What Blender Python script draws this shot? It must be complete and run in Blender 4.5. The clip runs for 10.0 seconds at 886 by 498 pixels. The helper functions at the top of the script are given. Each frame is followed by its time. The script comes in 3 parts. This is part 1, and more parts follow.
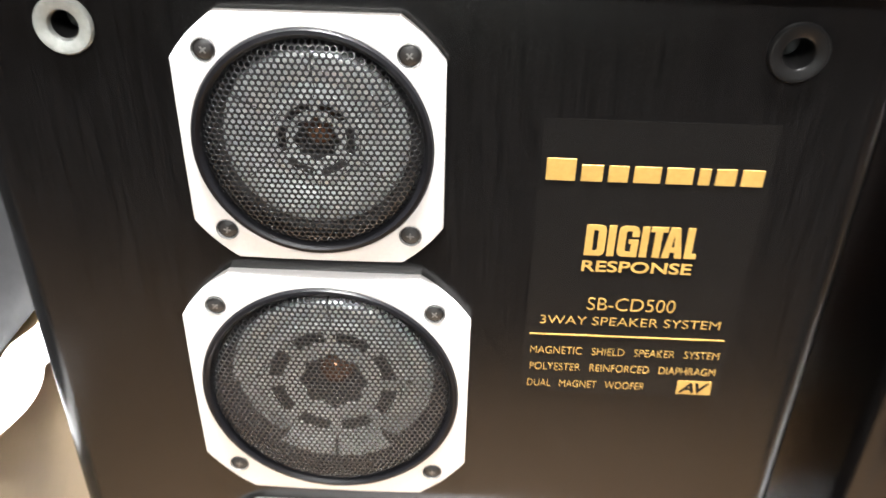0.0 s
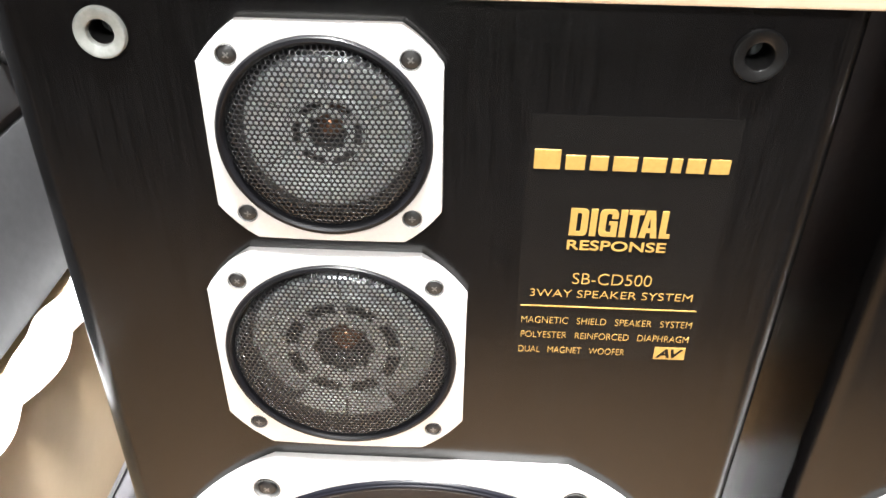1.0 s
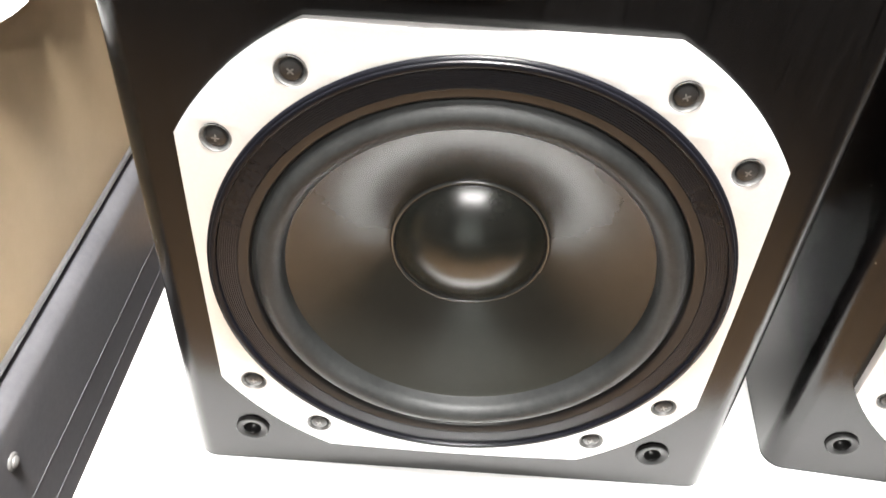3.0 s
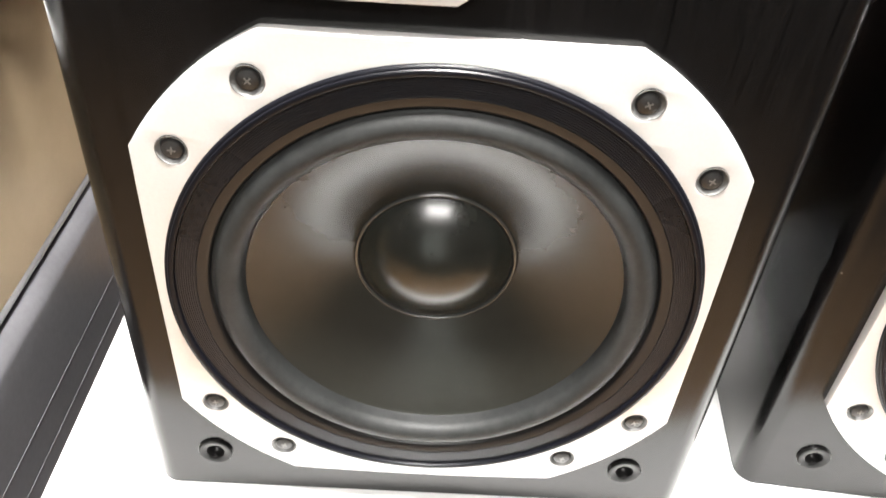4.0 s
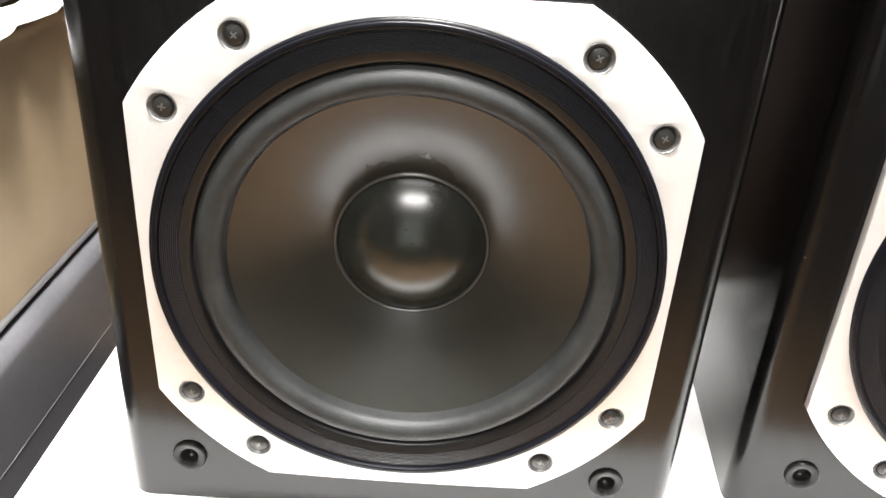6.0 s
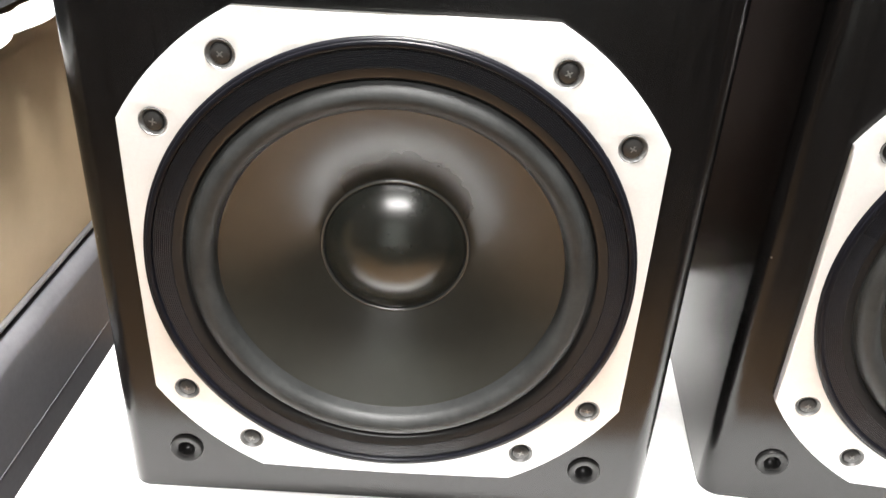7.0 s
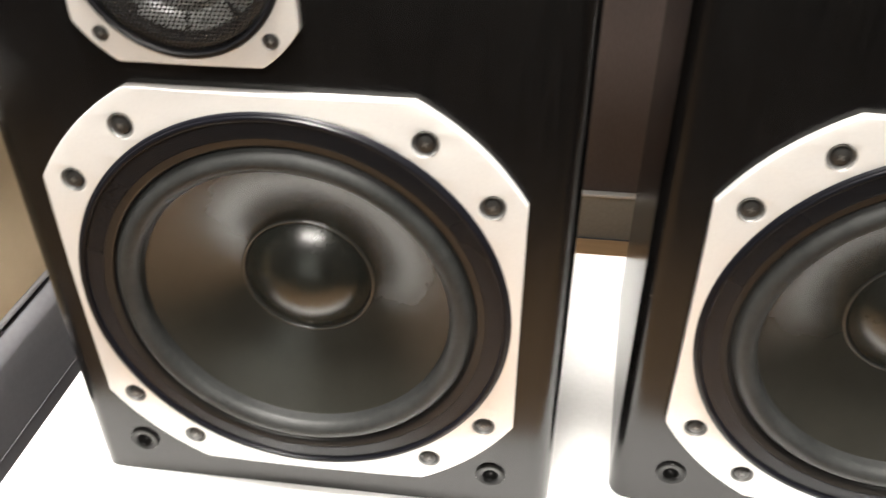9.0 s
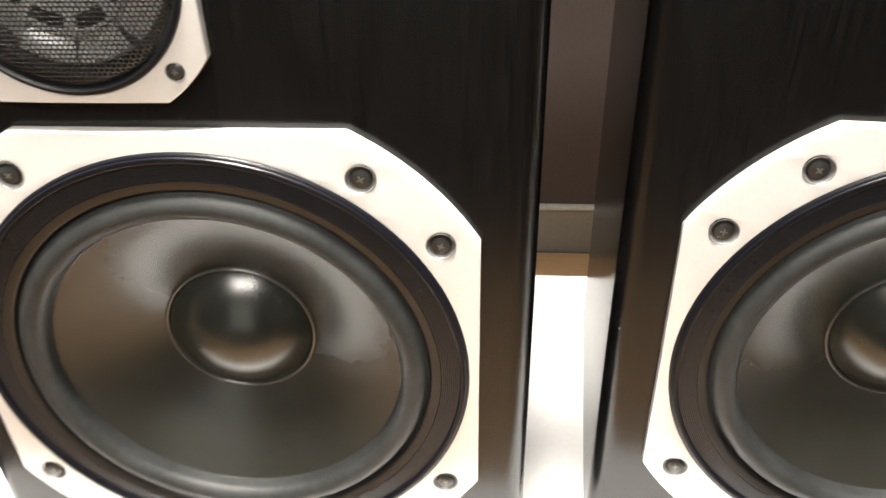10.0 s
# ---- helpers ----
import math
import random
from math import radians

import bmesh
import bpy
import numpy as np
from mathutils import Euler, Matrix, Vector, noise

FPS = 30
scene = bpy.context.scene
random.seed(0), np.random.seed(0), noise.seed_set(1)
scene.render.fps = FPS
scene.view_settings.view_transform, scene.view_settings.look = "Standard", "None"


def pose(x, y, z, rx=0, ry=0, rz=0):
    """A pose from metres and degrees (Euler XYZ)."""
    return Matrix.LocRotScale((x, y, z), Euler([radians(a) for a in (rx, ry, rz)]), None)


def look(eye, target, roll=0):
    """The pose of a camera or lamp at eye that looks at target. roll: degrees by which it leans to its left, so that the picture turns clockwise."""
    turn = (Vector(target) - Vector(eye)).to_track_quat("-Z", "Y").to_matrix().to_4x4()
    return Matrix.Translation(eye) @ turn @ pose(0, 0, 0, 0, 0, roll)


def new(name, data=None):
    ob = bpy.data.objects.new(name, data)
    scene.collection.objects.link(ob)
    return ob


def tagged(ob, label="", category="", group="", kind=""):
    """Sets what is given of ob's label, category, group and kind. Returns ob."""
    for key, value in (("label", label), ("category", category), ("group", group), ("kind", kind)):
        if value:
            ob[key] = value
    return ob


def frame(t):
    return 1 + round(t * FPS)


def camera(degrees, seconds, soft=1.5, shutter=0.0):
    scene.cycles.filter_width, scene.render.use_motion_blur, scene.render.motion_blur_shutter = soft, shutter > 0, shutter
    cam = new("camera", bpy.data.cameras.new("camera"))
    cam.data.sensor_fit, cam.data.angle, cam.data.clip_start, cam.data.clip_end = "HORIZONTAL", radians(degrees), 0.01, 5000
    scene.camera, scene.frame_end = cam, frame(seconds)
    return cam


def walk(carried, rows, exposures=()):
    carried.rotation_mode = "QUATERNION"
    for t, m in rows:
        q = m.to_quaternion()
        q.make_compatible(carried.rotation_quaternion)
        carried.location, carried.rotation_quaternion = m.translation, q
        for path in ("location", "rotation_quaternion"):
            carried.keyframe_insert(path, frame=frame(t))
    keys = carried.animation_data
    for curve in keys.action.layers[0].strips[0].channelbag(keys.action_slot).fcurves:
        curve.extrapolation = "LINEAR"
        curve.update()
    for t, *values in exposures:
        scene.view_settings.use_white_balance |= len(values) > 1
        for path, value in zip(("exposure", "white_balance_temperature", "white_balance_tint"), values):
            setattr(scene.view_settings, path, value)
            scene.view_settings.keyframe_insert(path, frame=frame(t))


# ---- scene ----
cam = camera(56.74, 10.0, shutter=0.5)
PATH = [
    (0, (0.01546, -0.23318, 0.54607), (-0.0374, 1.4741, -0.4944), 1.23),
    (0.5, (0.01921, -0.25487, 0.56665), (-0.0371, 1.4095, -0.5408), 0.96),
    (1, (0.01823, -0.25539, 0.56808), (-0.0426, 1.4014, -0.5505), 0.92),
    (1.5, (0.01735, -0.25441, 0.55398), (-0.0421, 1.3985, -0.5704), 1.41),
    (1.7, (0.01523, -0.25631, 0.53611), (-0.0443, 1.3913, -0.5961), 1.61),
    (2, (0.01066, -0.25716, 0.50868), (-0.0540, 1.3589, -0.6679), 1.95),
    (2.2, (0.00380, -0.26024, 0.48716), (-0.0533, 1.3183, -0.7395), 2.23),
    (2.5, (-0.00548, -0.26449, 0.44146), (-0.0478, 1.2613, -0.8508), 2.79),
    (2.7, (-0.01246, -0.26785, 0.41842), (-0.0377, 1.2394, -0.8959), 3.26),
    (3.8, (-0.00721, -0.26559, 0.39862), (0.0318, 1.2656, -0.8874), 4.22),
    (4, (-0.00674, -0.26575, 0.39887), (0.0444, 1.2834, -0.8651), 4.38),
    (4.5, (-0.00688, -0.28127, 0.39882), (0.0425, 1.3439, -0.7658), 4.17),
    (5, (0.00401, -0.30674, 0.38390), (-0.0042, 1.4069, -0.6473), 3.71),
    (5.2, (0.00588, -0.32012, 0.36650), (-0.0001, 1.4173, -0.6241), 4.29),
    (5.5, (0.01223, -0.32439, 0.33361), (0.0005, 1.4393, -0.6094), 4.30),
    (5.7, (0.01351, -0.32354, 0.33365), (0.0060, 1.4495, -0.5918), 4.04),
    (6.8, (0.02365, -0.33439, 0.35289), (0.0252, 1.4161, -0.6144), 3.37),
    (7, (0.02480, -0.33514, 0.35544), (0.0235, 1.4114, -0.6191), 3.28),
    (7.5, (0.03002, -0.33824, 0.36766), (0.0228, 1.4001, -0.6214), 3.11),
    (8, (0.03765, -0.34378, 0.37989), (0.0119, 1.3812, -0.6319), 4.60),
    (8.2, (0.04764, -0.35004, 0.39020), (-0.0031, 1.3624, -0.6418), 5.65),
    (8.5, (0.07891, -0.37262, 0.40484), (-0.0889, 1.2956, -0.6855), 5.24),
    (8.6, (0.09342, -0.37203, 0.40790), (-0.1175, 1.2852, -0.6917), 3.78),
    (8.8, (0.10856, -0.35253, 0.41811), (-0.1165, 1.2905, -0.6998), 1.65),
    (9, (0.12270, -0.32944, 0.42812), (-0.0851, 1.3013, -0.7110), 0.13),
    (9.1, (0.12691, -0.32916, 0.43031), (-0.0686, 1.3065, -0.7038), -0.15),
    (9.5, (0.12838, -0.31557, 0.42552), (-0.0287, 1.3203, -0.7143), -0.64),
    (9.7, (0.12727, -0.30788, 0.42243), (-0.0158, 1.3366, -0.7068), -0.95),
    (9.8, (0.12536, -0.30405, 0.42230), (-0.0035, 1.3438, -0.7038), -0.96),
    (10, (0.12291, -0.28774, 0.41456), (0.0210, 1.3721, -0.6965), -1.05),
]
walk(cam, [(t, look(e, a, r)) for t, e, a, r in PATH], exposures=((0, 0.48, 6400, 10), (1.0, 0.53, 6380, 10), (1.5, 0.46, 6380, 10), (2.0, 0.36, 6400, 10), (2.5, 0.15, 6500, 10), (4.0, -0.04, 6600, 10), (4.5, -0.10, 6850, 10), (5.0, -0.05, 6700, 10), (5.5, 0.02, 6550, 10), (8.0, 0.0, 6550, 10), (8.5, 0.0, 6620, 10), (9.0, -0.36, 6900, 10), (9.5, -0.2, 7000, 10), (10.0, -0.08, 7000, 10)))

# ---- light ----
world = bpy.data.worlds.new("world")
scene.world = world
world.use_nodes = True
world.node_tree.nodes["Background"].inputs[0].default_value = (0.9, 0.95, 1.0, 1)
world.node_tree.nodes["Background"].inputs[1].default_value = 0.05
CEILING, FLOOR, BACK, FRONT, LEFT, RIGHT = 2.26, -0.383, 0.912, -3.4, -1.9, 2.1
LAMPS = ((0.05, -0.17, 0.45, 0.45, 25, 48), (0.0, -1.75, 1.30, 0.52, 104, 180))
for x, y, wide, long, power, spread in LAMPS:
    lamp = bpy.data.lights.new("ceiling_lamp", "AREA")
    lamp.shape, lamp.size, lamp.size_y, lamp.energy, lamp.color = "DISK" if wide == long else "RECTANGLE", wide, long, power, (1.0, 0.985, 0.973)
    lamp.spread = radians(spread)
    new("ceiling_lamp", lamp).matrix_world = Matrix.Translation((x, y, CEILING - 0.125))


# ---- materials ----
def material(name, colour, rough=0.5, metal=0.0, spec=0.5, coat=0.0):
    m = bpy.data.materials.new(name)
    m.use_nodes = True
    b = m.node_tree.nodes["Principled BSDF"]
    b.inputs["Base Color"].default_value = (*colour, 1)
    b.inputs["Roughness"].default_value = rough
    b.inputs["Metallic"].default_value = metal
    b.inputs["Specular IOR Level"].default_value = spec
    b.inputs["Coat Weight"].default_value = coat
    return m


def textured(name, dark, light, rough=(0.4, 0.5), metal=0.0, spec=0.5, scale=60.0, stretch=(1, 1, 1), bump=0.1, depth=0.0004, detail=6.0, stain=6.0, stain_amount=0.35, dust=0.0):
    """Two colours mixed by fine stretched grain, clouded by a broad stain; the grain gives relief and gloss changes."""
    m = material(name, light, rough[0], metal, spec)
    nt = m.node_tree
    n, l = nt.nodes, nt.links
    b = n["Principled BSDF"]
    co = n.new("ShaderNodeTexCoord")
    mp = n.new("ShaderNodeMapping")
    mp.inputs["Scale"].default_value = stretch
    l.new(co.outputs["Object"], mp.inputs["Vector"])
    fine = n.new("ShaderNodeTexNoise")
    fine.inputs["Scale"].default_value, fine.inputs["Detail"].default_value, fine.inputs["Roughness"].default_value = scale, detail, 0.65
    l.new(mp.outputs[0], fine.inputs["Vector"])
    broad = n.new("ShaderNodeTexNoise")
    broad.inputs["Scale"].default_value, broad.inputs["Detail"].default_value = stain, 3.0
    l.new(co.outputs["Object"], broad.inputs["Vector"])
    mix = n.new("ShaderNodeMix")
    mix.data_type = "FLOAT"
    mix.inputs[0].default_value = stain_amount
    l.new(fine.outputs["Fac"], mix.inputs[2])
    l.new(broad.outputs["Fac"], mix.inputs[3])
    ramp = n.new("ShaderNodeValToRGB")
    ramp.color_ramp.elements[0].position, ramp.color_ramp.elements[1].position = 0.3, 0.7
    ramp.color_ramp.elements[0].color, ramp.color_ramp.elements[1].color = (*dark, 1), (*light, 1)
    l.new(mix.outputs[0], ramp.inputs[0])
    l.new(ramp.outputs[0], b.inputs["Base Color"])
    if dust:
        specks = n.new("ShaderNodeTexNoise")
        specks.inputs["Scale"].default_value, specks.inputs["Detail"].default_value = 620.0, 1.0
        l.new(co.outputs["Object"], specks.inputs["Vector"])
        cut = n.new("ShaderNodeMapRange")
        cut.inputs["From Min"].default_value, cut.inputs["From Max"].default_value = dust, dust + 0.03
        l.new(specks.outputs["Fac"], cut.inputs["Value"])
        lint = n.new("ShaderNodeMix")
        lint.data_type = "RGBA"
        lint.inputs[7].default_value = (0.30, 0.29, 0.27, 1)
        l.new(cut.outputs[0], lint.inputs[0])
        l.new(ramp.outputs[0], lint.inputs[6])
        l.new(lint.outputs[2], b.inputs["Base Color"])
    rr = n.new("ShaderNodeMapRange")
    rr.inputs["To Min"].default_value, rr.inputs["To Max"].default_value = rough
    l.new(broad.outputs["Fac"], rr.inputs["Value"])
    l.new(rr.outputs[0], b.inputs["Roughness"])
    if bump:
        bp = n.new("ShaderNodeBump")
        bp.inputs["Strength"].default_value, bp.inputs["Distance"].default_value = bump, depth
        l.new(fine.outputs["Fac"], bp.inputs["Height"])
        l.new(bp.outputs[0], b.inputs["Normal"])
    return m


BLACK_ASH = textured("black_ash_vinyl", (0.0008, 0.0008, 0.0008), (0.0074, 0.0068, 0.0067), (0.185, 0.235), spec=0.33, scale=150, stretch=(7, 7, 0.22), bump=0.13, depth=0.0005, stain=6, stain_amount=0.2, dust=0.825)
LABEL_FILM = textured("label_film", (0.0050, 0.0047, 0.0045), (0.0074, 0.0069, 0.0066), (0.235, 0.285), spec=0.27, scale=900, bump=0.04, depth=0.0001)
SILVER = textured("silver_painted_frame", (0.635, 0.624, 0.606), (0.695, 0.684, 0.666), (0.27, 0.35), metal=0.3, scale=700, bump=0.05, depth=0.0001, stain=14)
BRIGHT_STEEL = textured("screw_cup_steel", (0.13, 0.13, 0.126), (0.22, 0.22, 0.213), (0.36, 0.48), metal=0.35, scale=900)
BLACK_SCREW = textured("black_screw", (0.010, 0.0097, 0.0093), (0.026, 0.025, 0.024), (0.26, 0.38), spec=0.42, scale=500, bump=0.8)
# pale colour puts the glint of the cross slot on the dark head
CROSS_GLINT = material("screw_cross_glint", (0.17, 0.168, 0.16), 0.3, 0.5)
GLOSS_RUBBER = textured("glossy_black_gasket", (0.0030, 0.0031, 0.0045), (0.0055, 0.0057, 0.0080), (0.30, 0.36), spec=0.15, scale=300, bump=0.02, depth=0.0002)
RIM_RUBBER = textured("satin_black_rim", (0.0035, 0.0035, 0.0042), (0.0060, 0.0060, 0.0070), (0.34, 0.42), spec=0.16, scale=300, bump=0.02, depth=0.0002)
RIBBED = textured("ribbed_black_flange", (0.0070, 0.0077, 0.0098), (0.0120, 0.0130, 0.0162), (0.24, 0.32), spec=0.30, scale=400, bump=0.02)
COLLAR = textured("satin_black_collar", (0.0060, 0.0056, 0.0056), (0.0110, 0.0104, 0.0102), (0.28, 0.36), spec=0.33, scale=400, bump=0.02)
SURROUND = textured("grey_rubber_surround", (0.0090, 0.0095, 0.0092), (0.0240, 0.0252, 0.0245), (0.46, 0.60), spec=0.30, scale=230, bump=0.4, depth=0.0005, stain=60, stain_amount=0.4)
CONE = textured("black_cone", (0.0180, 0.0174, 0.0143), (0.0235, 0.0227, 0.0187), (0.24, 0.265), spec=0.42, scale=40, bump=0.0, stain=12)
DOME = textured("black_dust_cap", (0.009, 0.0095, 0.008), (0.022, 0.023, 0.019), (0.235, 0.285), spec=0.58, scale=90, bump=0.0, stain=14, stain_amount=0.5)
CAP_RING = material("shiny_black_ring", (0.030, 0.031, 0.030), 0.2, 0.0, 0.9)
GRILLE = textured("perforated_steel", (0.006, 0.006, 0.0065), (0.012, 0.012, 0.0125), (0.2, 0.28), metal=0.0, spec=0.4, scale=600, bump=0.03)
DIFFUSER = textured("grey_metallic_diffuser", (0.62, 0.64, 0.64), (0.92, 0.94, 0.94), (0.26, 0.36), metal=0.25, scale=120, bump=0.5, depth=0.0006, stain=60)
DARK_PAPER = textured("grey_inner_paper", (0.022, 0.022, 0.022), (0.05, 0.05, 0.05), (0.5, 0.7), scale=400)
COPPER_DOME = textured("amber_dome", (0.25, 0.10, 0.05), (0.50, 0.24, 0.12), (0.2, 0.3), metal=0.6, scale=300)
GOLD = textured("gold_print", (0.40, 0.24, 0.060), (0.50, 0.315, 0.090), (0.38, 0.46), metal=0.25, scale=800, bump=0.0)
BLACK_PLASTIC = textured("black_socket_plastic", (0.006, 0.006, 0.006), (0.010, 0.0097, 0.0095), (0.24, 0.32), spec=0.18, scale=300, bump=0.04)
GREY_PLASTIC = textured("pale_grey_socket_plastic", (0.15, 0.16, 0.15), (0.29, 0.30, 0.28), (0.34, 0.5), scale=350, bump=0.3, stain=120, stain_amount=0.5)
WHITE_LAMINATE = textured("white_laminate", (0.74, 0.74, 0.73), (0.82, 0.82, 0.81), (0.32, 0.42), scale=250, bump=0.04, depth=0.0002)
TAN = textured("tan_leatherette", (0.55, 0.418, 0.262), (0.63, 0.488, 0.318), (0.46, 0.56), scale=40, bump=0.05, depth=0.0006, stain=4, stain_amount=0.45)
GREY_SHELL = textured("dark_grey_shell", (0.105, 0.104, 0.112), (0.140, 0.138, 0.147), (0.30, 0.40), spec=0.55, scale=220, bump=0.05, stain=7)
STEEL_TRIM = textured("rolled_steel_trim", (0.30, 0.30, 0.31), (0.44, 0.44, 0.45), (0.26, 0.36), metal=0.7, scale=160, stretch=(1, 0.1, 1), bump=0.06)
BRASS = textured("dull_brass_rivet", (0.17, 0.155, 0.12), (0.30, 0.275, 0.21), (0.32, 0.45), metal=0.7, scale=500)
DULL_STUD = textured("dull_grey_stud", (0.16, 0.155, 0.15), (0.25, 0.245, 0.235), (0.4, 0.5), metal=0.3, scale=500)
FOAM = textured("white_padding", (0.72, 0.72, 0.71), (0.86, 0.86, 0.85), (0.7, 0.85), scale=180, bump=0.3, depth=0.001)
GREY_LID = textured("slate_grey_lid", (0.030, 0.031, 0.033), (0.050, 0.051, 0.053), (0.3, 0.4), scale=120, bump=0.12)
WALL = textured("taupe_wallpaper", (0.085, 0.068, 0.064), (0.112, 0.090, 0.086), (0.7, 0.85), scale=260, stretch=(1, 1, 0.35), bump=0.25, depth=0.0008, stain=3)
GREY_RAIL = textured("grey_skirting", (0.27, 0.262, 0.235), (0.34, 0.330, 0.300), (0.4, 0.52), scale=140, bump=0.06)
RAIL_CAP = textured("pale_skirting_cap", (0.62, 0.61, 0.59), (0.74, 0.73, 0.71), (0.35, 0.45), scale=200)
PALE_WOOD = textured("pale_wood", (0.55, 0.40, 0.26), (0.72, 0.58, 0.43), (0.38, 0.5), scale=50, stretch=(0.6, 9, 9), bump=0.1, depth=0.0004, stain=5)
HONEY_WOOD = textured("honey_wood", (0.42, 0.275, 0.155), (0.58, 0.41, 0.255), (0.35, 0.45), scale=50, stretch=(0.6, 9, 9), bump=0.1)
DARK_WOOD = textured("dark_stained_wood", (0.018, 0.014, 0.012), (0.040, 0.031, 0.027), (0.4, 0.55), scale=45, stretch=(8, 1, 8), bump=0.15)
FLOOR_WOOD = textured("honey_brown_floor_boards", (0.315, 0.185, 0.092), (0.435, 0.276, 0.146), (0.3, 0.42), scale=18, stretch=(0.7, 6, 1), bump=0.12, depth=0.001)
PLASTER = textured("white_plaster", (0.70, 0.68, 0.65), (0.80, 0.785, 0.755), (0.8, 0.9), scale=70, bump=0.15, depth=0.001)
# for the added rug and mats, which darken what the loudspeakers mirror
DARK_REFLECTION = textured("dark_reflection_pile", (0.016, 0.0145, 0.014), (0.034, 0.031, 0.030), (0.85, 0.95), spec=0.2, scale=240, bump=0.8, depth=0.003)
GLASS = material("window_glass", (0.95, 0.97, 0.96), 0.02)
GLASS.node_tree.nodes["Principled BSDF"].inputs["Transmission Weight"].default_value = 1.0
# glow behind the added window, set to brighten the cone's reflection
REFLECTION_GLOW = material("reflection_glow", (0.8, 0.82, 0.8), 0.9)
REFLECTION_GLOW.node_tree.nodes["Principled BSDF"].inputs["Emission Color"].default_value = (0.93, 1.0, 0.95, 1)
REFLECTION_GLOW.node_tree.nodes["Principled BSDF"].inputs["Emission Strength"].default_value = 1.35
LAMP_GLOW = material("lamp_diffuser", (0.9, 0.9, 0.88), 0.4)
LAMP_GLOW.node_tree.nodes["Principled BSDF"].inputs["Emission Color"].default_value = (1.0, 0.97, 0.93, 1)
LAMP_GLOW.node_tree.nodes["Principled BSDF"].inputs["Emission Strength"].default_value = 6.0


# ---- mesh helpers ----
def mesh_of(name, bm, mats, smooth=True, angle=35, flat=False, crowned=False):
    me = bpy.data.meshes.new(name)
    bmesh.ops.remove_doubles(bm, verts=bm.verts, dist=1e-7)
    bmesh.ops.recalc_face_normals(bm, faces=bm.faces)
    if smooth:
        for f in bm.faces:
            f.smooth = True
            if flat and abs(f.normal.y) > 0.999:
                f.smooth = False
        for e in bm.edges:
            if len(e.link_faces) == 2 and e.calc_face_angle(0) > radians(angle):
                e.smooth = False
            if crowned and len(e.link_faces) == 2 and (abs(e.link_faces[0].normal.y) > 0.96) != (abs(e.link_faces[1].normal.y) > 0.96):
                e.smooth = False
    bm.to_mesh(me)
    bm.free()
    for m in mats if isinstance(mats, (list, tuple)) else [mats]:
        me.materials.append(m)
    return me


def part(name, source, mats, parent=None, label="", at=None):
    """One mesh object, from a bmesh or a finished mesh, under its thing."""
    me = source if isinstance(source, bpy.types.Mesh) else mesh_of(name, source, mats)
    ob = new(name, me)
    ob.parent = parent
    if at is not None:
        ob.matrix_basis = at if isinstance(at, Matrix) else Matrix.Translation(at)
    return tagged(ob, label) if label else ob


def thing(name, label, category, at=(0, 0, 0), group="", kind=""):
    ob = new(name)
    ob.matrix_basis = at if isinstance(at, Matrix) else Matrix.Translation(at)
    return tagged(ob, label, category, group, kind)


def box(x0, x1, y0, y1, z0, z1, bevel=0.0, segments=3, bm=None):
    own = bmesh.new()
    bmesh.ops.create_cube(own, size=1, matrix=Matrix.Translation(((x0 + x1) / 2, (y0 + y1) / 2, (z0 + z1) / 2)) @ Matrix.Diagonal((x1 - x0, y1 - y0, z1 - z0, 1)))
    if bevel:
        bmesh.ops.bevel(own, geom=own.edges[:], offset=bevel, segments=segments, profile=0.5, affect="EDGES")
    if bm is None:
        return own
    tmp = bpy.data.meshes.new("tmp")
    own.to_mesh(tmp)
    own.free()
    bm.from_mesh(tmp)
    bpy.data.meshes.remove(tmp)
    return bm


def revolve(profile, n=96, index=0, bm=None, slots=None):
    """A body of revolution round the y axis from (radius, y) pairs; a radius of 0 closes it."""
    bm = bm or bmesh.new()
    rings = []
    for r, y in profile:
        if r < 1e-9:
            rings.append([bm.verts.new((0, y, 0))])
        else:
            rings.append([bm.verts.new((r * math.cos(a), y, r * math.sin(a))) for a in (2 * math.pi * k / n for k in range(n))])
    for j, (p, q) in enumerate(zip(rings, rings[1:])):
        for k in range(n):
            a, b = k, (k + 1) % n
            if len(p) == 1:
                f = bm.faces.new((p[0], q[a], q[b]))
            elif len(q) == 1:
                f = bm.faces.new((p[a], p[b], q[0]))
            else:
                f = bm.faces.new((p[a], p[b], q[b], q[a]))
            f.material_index = slots[j] if slots else index
    return bm


